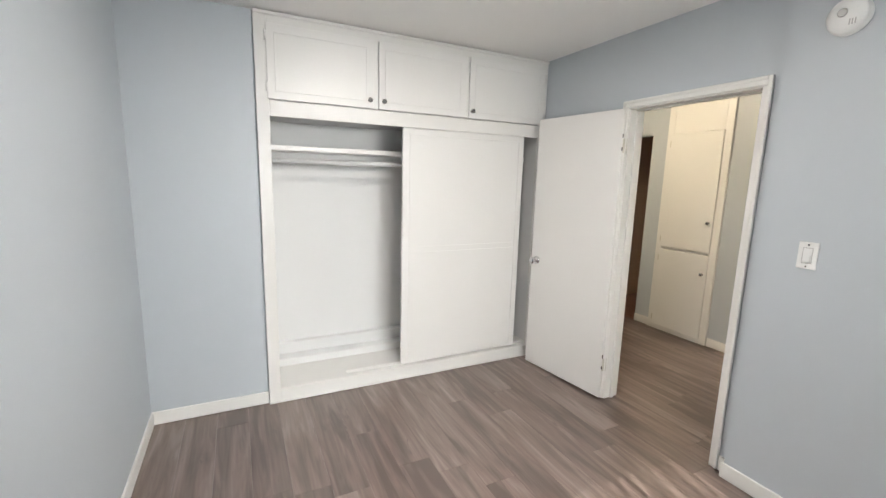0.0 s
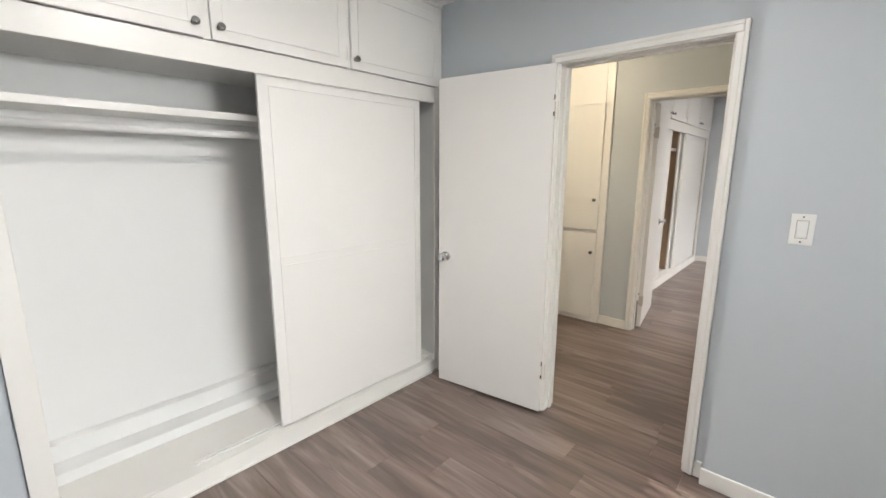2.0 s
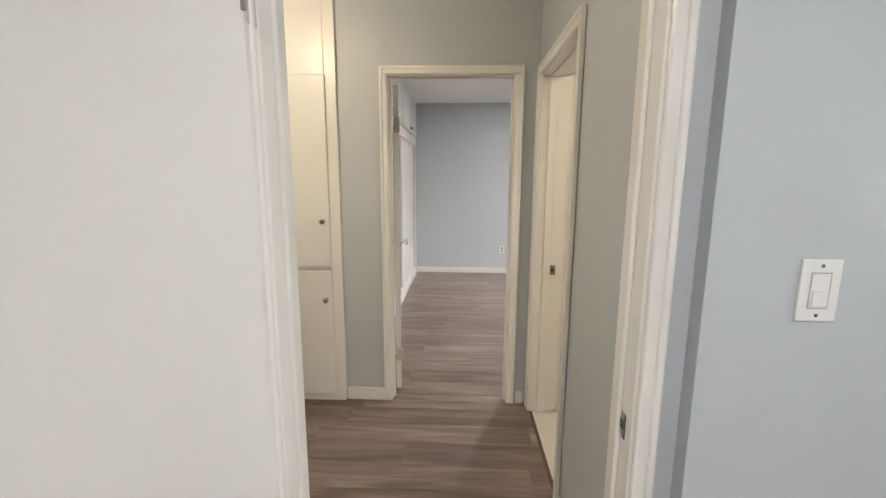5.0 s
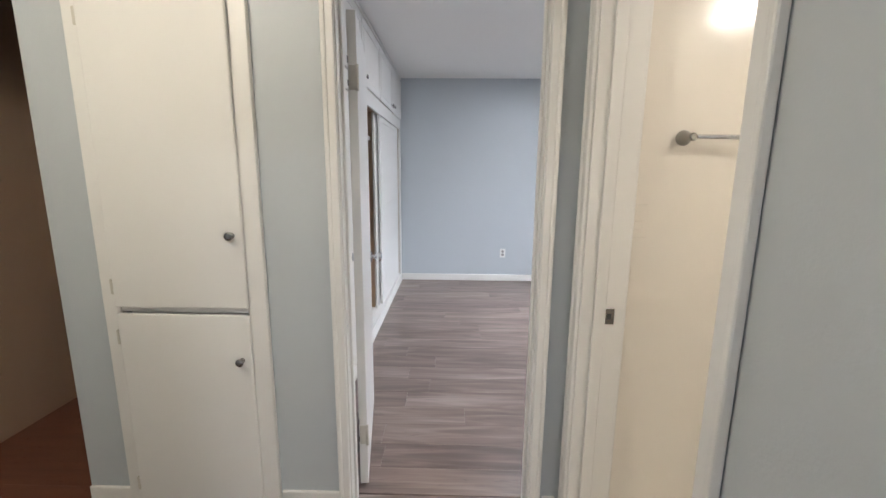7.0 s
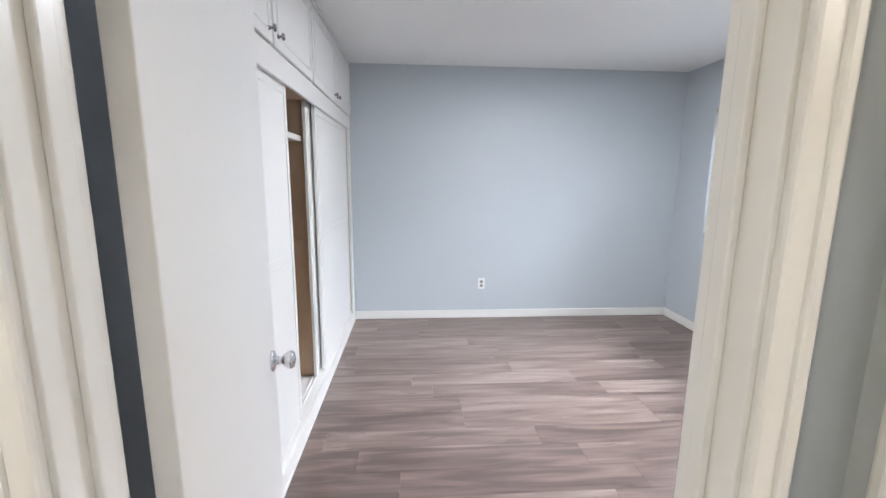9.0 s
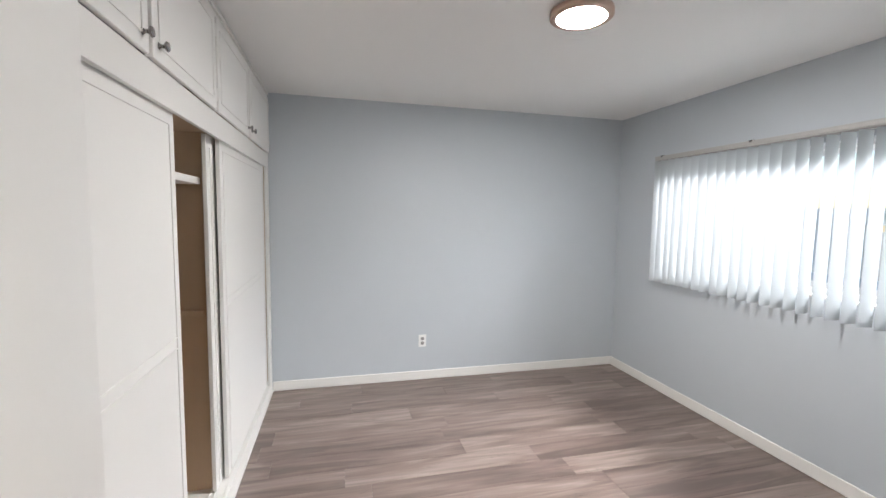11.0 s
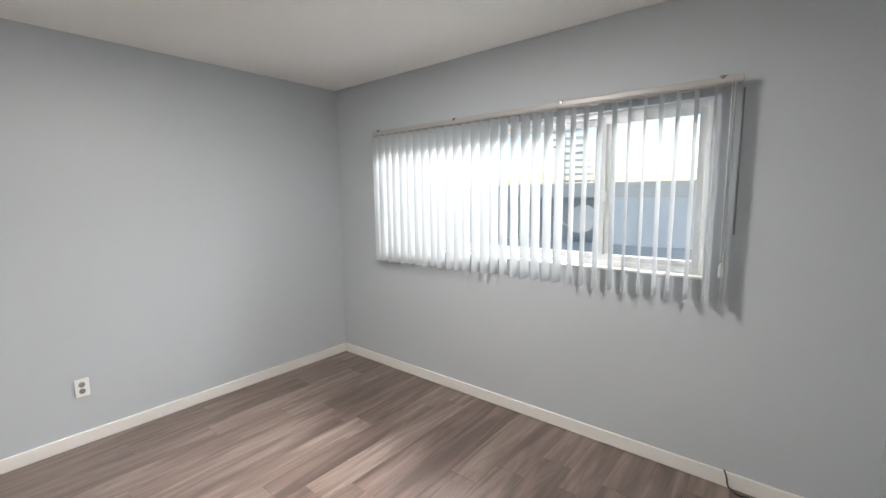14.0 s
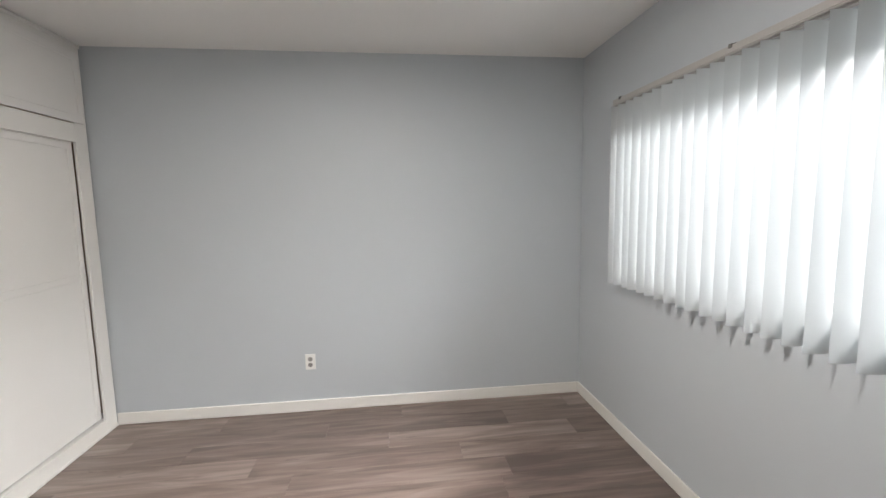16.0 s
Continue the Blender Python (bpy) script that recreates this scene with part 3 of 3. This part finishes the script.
# ---- ceiling lamps ----
def flat_lamp(x, y, z, mat):
    root = thing("ceiling_lamp", pose(x, y, z, 180, 0, 0), "flat round lit ceiling lamp with a brown rim", "ceiling lamp", "flat ceiling lamps")
    bm = bmesh.new()
    lathe(bm, [(0.130, 0.0), (0.144, 0.006), (0.146, 0.032), (0.140, 0.037), (0.128, 0.037)], Matrix(), 48)
    part("rim", bm, M_BROWNM, root)
    bm = bmesh.new()
    lathe(bm, [(0.127, 0.030), (0.126, 0.036), (0.09, 0.039), (0.002, 0.040)], Matrix(), 48)
    part("diffuser", bm, mat, root, "glowing white diffuser")


flat_lamp(6.03, 0.63, H2, M_GLOW)
flat_lamp(0.9, 1.35, H1, M_GLOW_ONE)


def globe_lamp(x, y, z, label, mat, r=0.11):
    root = thing("ceiling_lamp", pose(x, y, z, 180, 0, 0), label, "ceiling lamp")
    bm = bmesh.new()
    lathe(bm, [(r * 0.7, 0.0), (r * 0.75, 0.015), (r * 0.6, 0.022)], Matrix(), 28)
    part("base", bm, M_PLASTIC, root)
    bm = bmesh.new()
    lathe(bm, [(r * 0.6, 0.02), (r * 0.95, 0.045), (r, 0.075), (r * 0.8, 0.105), (r * 0.4, 0.122), (0.002, 0.126)], Matrix(), 28)
    part("shade", bm, mat, root, "warm glowing shade")


globe_lamp(3.05, 2.75, H1, "warm glowing round hall ceiling lamp", M_WARM)
globe_lamp(2.95, 0.0, 2.42, "warm glowing round bathroom ceiling lamp", M_BATHGLOW)

# ---- towel bar ----
towel = thing("towel_bar", pose(4.098, 0.58, 1.542), "brushed nickel towel bar on the bathroom wall", "towel bar")
for y in (0.27, -0.27):
    bm = bmesh.new()
    lathe(bm, [(0.026, 0.0), (0.027, 0.006), (0.022, 0.02), (0.014, 0.04), (0.012, 0.055), (0.014, 0.066), (0.010, 0.074)], at((0, y, 0), "-x"), 18)
    part("bracket", bm, M_NICKEL, towel)
bm = bmesh.new()
lathe(bm, [(0.008, 0), (0.008, 0.54)], at((-0.062, -0.27, 0), "+y"), 12)
part("bar", bm, M_CHROME, towel)


# ---- windows and blinds ----
def window(name, x0, x1, mull, label):
    root = thing(name, pose((x0 + x1) / 2, Y0 - T, WZ0), label, "window", kind="structure")
    inv = root.matrix_basis.inverted()

    def add(n, *items, mat=M_ALU, bevel=0.002, parent=root):
        b = boxes(*items, bevel=bevel)
        b.transform(inv)
        return part(n, b, mat, parent)
    ya, yb = Y0 - 0.115, Y0 - 0.055
    add("window_sill", ((x0, Y0 - T, WZ0 - 0.0), (x1, Y0 + 0.012, WZ0 + 0.016)), mat=M_TRIM, bevel=0.004)
    f = 0.032
    z0, z1 = WZ0 + 0.016, WZ1
    add("window_frame", ((x0, ya, z0), (x0 + f, yb, z1)), ((x1 - f, ya, z0), (x1, yb, z1)), ((x0 + f, ya, z0), (x1 - f, yb, z0 + f)), ((x0 + f, ya, z1 - f), (x1 - f, yb, z1)))
    s = 0.036
    for a, b, y in ((x0 + f, mull + 0.03, ya + 0.032), (mull - 0.03, x1 - f, ya + 0.006)):
        c, d = z0 + f, z1 - f
        sash = add("sash", ((a, y, c), (a + s, y + 0.024, d)), ((b - s, y, c), (b, y + 0.024, d)), ((a + s, y, c), (b - s, y + 0.024, c + s)), ((a + s, y, d - s), (b - s, y + 0.024, d)))
        pane = add("pane", ((a + s, y + 0.010, c + s), (b - s, y + 0.014, d - s)), mat=M_GLASS, bevel=0, parent=sash)
        pane.visible_shadow = False
    lk = add("latch", ((mull - 0.02, ya + 0.056, 1.5), (mull + 0.02, ya + 0.072, 1.56)))
    return root


window("window_1", WX0, WX1, 5.47, "wide white aluminium sliding window")
window("window_2", VX0, VX1, 1.4, "white aluminium sliding window behind blinds")


def vertical_blind(x0, x1, top, bottom, turn, label, cord_x=None):
    y = Y0 + 0.075
    root = thing("vertical_blind", pose((x0 + x1) / 2, y, top), label, "blind")
    inv = root.matrix_basis.inverted()
    b = boxes(((x0, y - 0.022, top - 0.030), (x1, y + 0.022, top)), ((x0, y - 0.022, top - 0.036), (x1, y - 0.016, top - 0.03)), ((x0, y + 0.016, top - 0.036), (x1, y + 0.022, top - 0.03)), bevel=0.003)
    b.transform(inv)
    part("head_rail", b, M_RAIL, root)
    b = boxes(((x0 + 0.01, y - 0.012, top - 0.043), (x1 - 0.01, y + 0.012, top - 0.031)))
    b.transform(inv)
    part("carrier_track", b, M_SOCK, root, "dark slot of vane carriers under the rail")
    for i in range(4):
        bx = x0 + 0.08 + (x1 - x0 - 0.16) * i / 3
        b = boxes(((bx - 0.018, Y0, top + 0.001), (bx + 0.018, y + 0.018, top + 0.004)), ((bx - 0.018, Y0, top - 0.02), (bx + 0.018, Y0 + 0.003, top + 0.004)), ((bx - 0.008, y + 0.02, top - 0.012), (bx + 0.008, y + 0.026, top + 0.004)), bevel=0.001)
        b.transform(inv)
        part("bracket", b, M_NICKEL, root)
    # one curved vane, shared by all
    w, n = 0.089, 6
    bm = bmesh.new()
    rows = []
    for z in (0.0, bottom - top + 0.04):
        rows.append([bm.verts.new((w * (k / n - 0.5), 0.007 * math.sin(math.pi * k / n), z)) for k in range(n + 1)])
    for k in range(n):
        f = bm.faces.new((rows[0][k], rows[0][k + 1], rows[1][k + 1], rows[1][k]))
        f.smooth = True
    me = bpy.data.meshes.new("vane")
    bm.to_mesh(me)
    bm.free()
    me.materials.append(M_VANE)
    hb = boxes(((-0.004, -0.004, 0.0), (0.004, 0.004, 0.012)))
    hm = bpy.data.meshes.new("hanger")
    hb.to_mesh(hm)
    hb.free()
    hm.materials.append(M_PLASTIC)
    count = round((x1 - x0 - 0.06) / 0.0775)
    rnd = random.Random(7)
    for i in range(count + 1):
        v = new("vane", me)
        v.parent = root
        v.matrix_basis = pose(x0 + 0.03 + (x1 - x0 - 0.06) * i / count - (x0 + x1) / 2, rnd.uniform(-0.002, 0.002), -0.043, rnd.uniform(-0.5, 0.5), 0, turn + rnd.uniform(-5, 5) + (11 if x0 > 4 and i < 11 else 0))
        h = new("hanger", hm)
        h.parent = v
    if cord_x is not None:
        cb = bmesh.new()
        for dx, l in ((0.0, 0.86), (0.012, 0.84)):
            lathe(cb, [(0.0018, 0), (0.0018, l)], inv @ Matrix.Translation((cord_x + dx, y + 0.02, top - 0.03 - l)), 6)
        part("cord", cb, M_PLASTIC, root, "hanging white pull cord")
        cb = bmesh.new()
        lathe(cb, [(0.006, 0), (0.011, 0.01), (0.010, 0.06), (0.004, 0.075)], inv @ Matrix.Translation((cord_x + 0.006, y + 0.02, top - 0.03 - 0.93)), 10)
        part("cord_weight", cb, M_PLASTIC, root)
        cb = bmesh.new()
        lathe(cb, [(0.004, 0), (0.004, 0.7)], inv @ Matrix.Translation((cord_x - 0.03, Y0 + 0.02, top - 0.75)), 8)
        part("wand", cb, M_SOCK, root, "dark grey control wand")
    return root


vertical_blind(4.80, 7.365, 2.088, 1.0, 81, "white translucent vertical blind, vanes turned half open over the window", 4.83)
vertical_blind(VX0 - 0.08, VX1 + 0.08, 2.088, 1.0, 102, "white vertical blind over the first bedroom window")

# ---- cable at the window wall ----
cable = bpy.data.curves.new("wall_cable", 'CURVE')
cable.dimensions = '3D'
cable.bevel_depth, cable.bevel_resolution = 0.004, 2
sp = cable.splines.new('BEZIER')
pts = [(4.765, Y0 + 0.02, 0.10), (4.75, Y0 + 0.035, 0.07), (4.74, Y0 + 0.03, 0.02), (4.70, Y0 + 0.05, 0.006), (4.65, Y0 + 0.04, 0.006)]
sp.bezier_points.add(len(pts) - 1)
for bp_, p in zip(sp.bezier_points, pts):
    bp_.co = p
    bp_.handle_left_type = bp_.handle_right_type = 'AUTO'
cable.materials.append(M_BLACK)
tagged(new("cable", cable), "black cable stub coming out above the baseboard", "cable")

# ---- outdoors ----
structure("ground", boxes(((-60, -80, -0.6), (70, Y0 - T, -0.35)), ((-60, -80, -0.6), (70, 80, -0.5))), M_CONC, "pale concrete yard", "ground")
hut = thing("garage", pose(6, -7.5, -0.35), "low grey blue garage with a white fascia across the yard", "garage")
part("wall", boxes(((-10, 0, 0), (1.66, 0.2, 1.84))), M_STUCCO, hut)
part("wall", boxes(((3.6, 0, 0), (12, 0.2, 1.84))), M_WHITEOUT, hut)
# the recess's shade is put into this wall's darker grey
part("recess_wall", boxes(((1.6, -0.9, 0), (3.7, -0.7, 1.84))), M_DARKM, hut, "recess wall darkened for its shade")
part("fascia", boxes(((-10.2, 0.2, 1.82), (12.2, 0.32, 2.11)), bevel=0.01), M_WHITEOUT, hut, "white painted fascia")
part("roof", boxes(((-10.2, -4.2, 2.05), (12.2, 0.2, 2.12))), M_WHITEOUT, hut)
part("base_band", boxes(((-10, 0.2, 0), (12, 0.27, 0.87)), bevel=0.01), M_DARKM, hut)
for i in range(9):
    part("pilaster", boxes(((-9.6 + 1.3 * i, 0.2, 0.87), (-9.52 + 1.3 * i, 0.24, 1.82))), M_WHITEOUT, hut)
dish = thing("satellite_dish", pose(7.62, -6.4, -0.35), "white round satellite dish on a mast", "satellite dish")
bm = bmesh.new()
lathe(bm, [(0.025, 0), (0.025, 1.35)], Matrix(), 10)
part("mast", bm, M_WHITEOUT, dish)
bm = bmesh.new()
lathe(bm, [(0.02, 0), (0.16, 0.02), (0.26, 0.06), (0.28, 0.07), (0.27, 0.085), (0.02, 0.03)], pose(0, 0.04, 1.40, -70, 0, 0), 28)
part("reflector", bm, M_WHITEOUT, dish)
bm = bmesh.new()
lathe(bm, [(0.014, 0), (0.014, 0.5)], pose(0.12, 0.1, 1.2, -20, 55, 0), 8)
part("arm", bm, M_WHITEOUT, dish)
stair = thing("outdoor_stair", pose(9.0, -9.5, -0.35), "white open outdoor stair beyond the garage roof", "stair")
for i in range(8):
    part("tread", boxes(((-0.45, 0.1 * i, 2.2 + 0.17 * i), (0.35, 0.28 + 0.1 * i, 2.25 + 0.17 * i))), M_WHITEOUT, stair)
for sx in (-0.5, 0.36):
    part("post", boxes(((sx, -0.1, 0), (sx + 0.05, 0.0, 3.6))), M_WHITEOUT, stair)


# ---- floor planks ----
floor = structure("floor", boxes(((X0, Y0, -0.05), (XR, YL, -0.012)), ((XR, Y0, -0.05), (XE, C2, -0.012))), M_SUB, "grey brown wood-look vinyl plank floor", "floor")
plank_meshes = {}


def plank(x0, x1, y0, y1):
    w, l = round(x1 - x0, 3), round(y1 - y0, 3)
    if w < 0.01 or l < 0.01:
        return
    if (w, l) not in plank_meshes:
        a, b, g, c = w / 2, l / 2, 0.0002, 0.0008
        vs = []
        for z, i in ((-0.012, g), (-0.0012, g), (0.0, c)):
            vs += [(-a + i, -b + i, z), (a - i, -b + i, z), (a - i, b - i, z), (-a + i, b - i, z)]
        fs = [(8, 9, 10, 11)]
        for r in (0, 4):
            fs += [(r + k, r + (k + 1) % 4, r + 4 + (k + 1) % 4, r + 4 + k) for k in range(4)]
        me = bpy.data.meshes.new("plank")
        me.from_pydata(vs, [], fs)
        me.materials.append(M_PLANK)
        plank_meshes[(w, l)] = me
    o = new("plank", plank_meshes[(w, l)])
    o.location = ((x0 + x1) / 2, (y0 + y1) / 2, 0)
    o.parent = floor


PW, PL = 0.178, 1.22
regions = [(X0, XD, Y0, Y1), (XD, XH, 1.23, 2.04), (XH, XW2, YH, YL), (XW2, XR, 1.30, 2.082), (XR, XE, Y0, C2)]
plank_rnd = random.Random(11)
row = 0
x = X0
while x < XE:
    start = Y0 - plank_rnd.uniform(0.1, PL)
    for rx0, rx1, ry0, ry1 in regions:
        a, b = max(x, rx0), min(x + PW, rx1)
        if b - a < 0.01:
            continue
        y = start
        while y < ry1:
            c, d = max(y, ry0), min(y + PL, ry1)
            if d - c > 0.02:
                plank(a, b, c, d)
            y += PL
    x += PW
# living side of the opening in the hall end wall
structure("floor_sill", boxes(((XW2, 3.19, -0.05), (XR, YL, -0.001))), M_RED, "red brown boards in the opening", "floor")
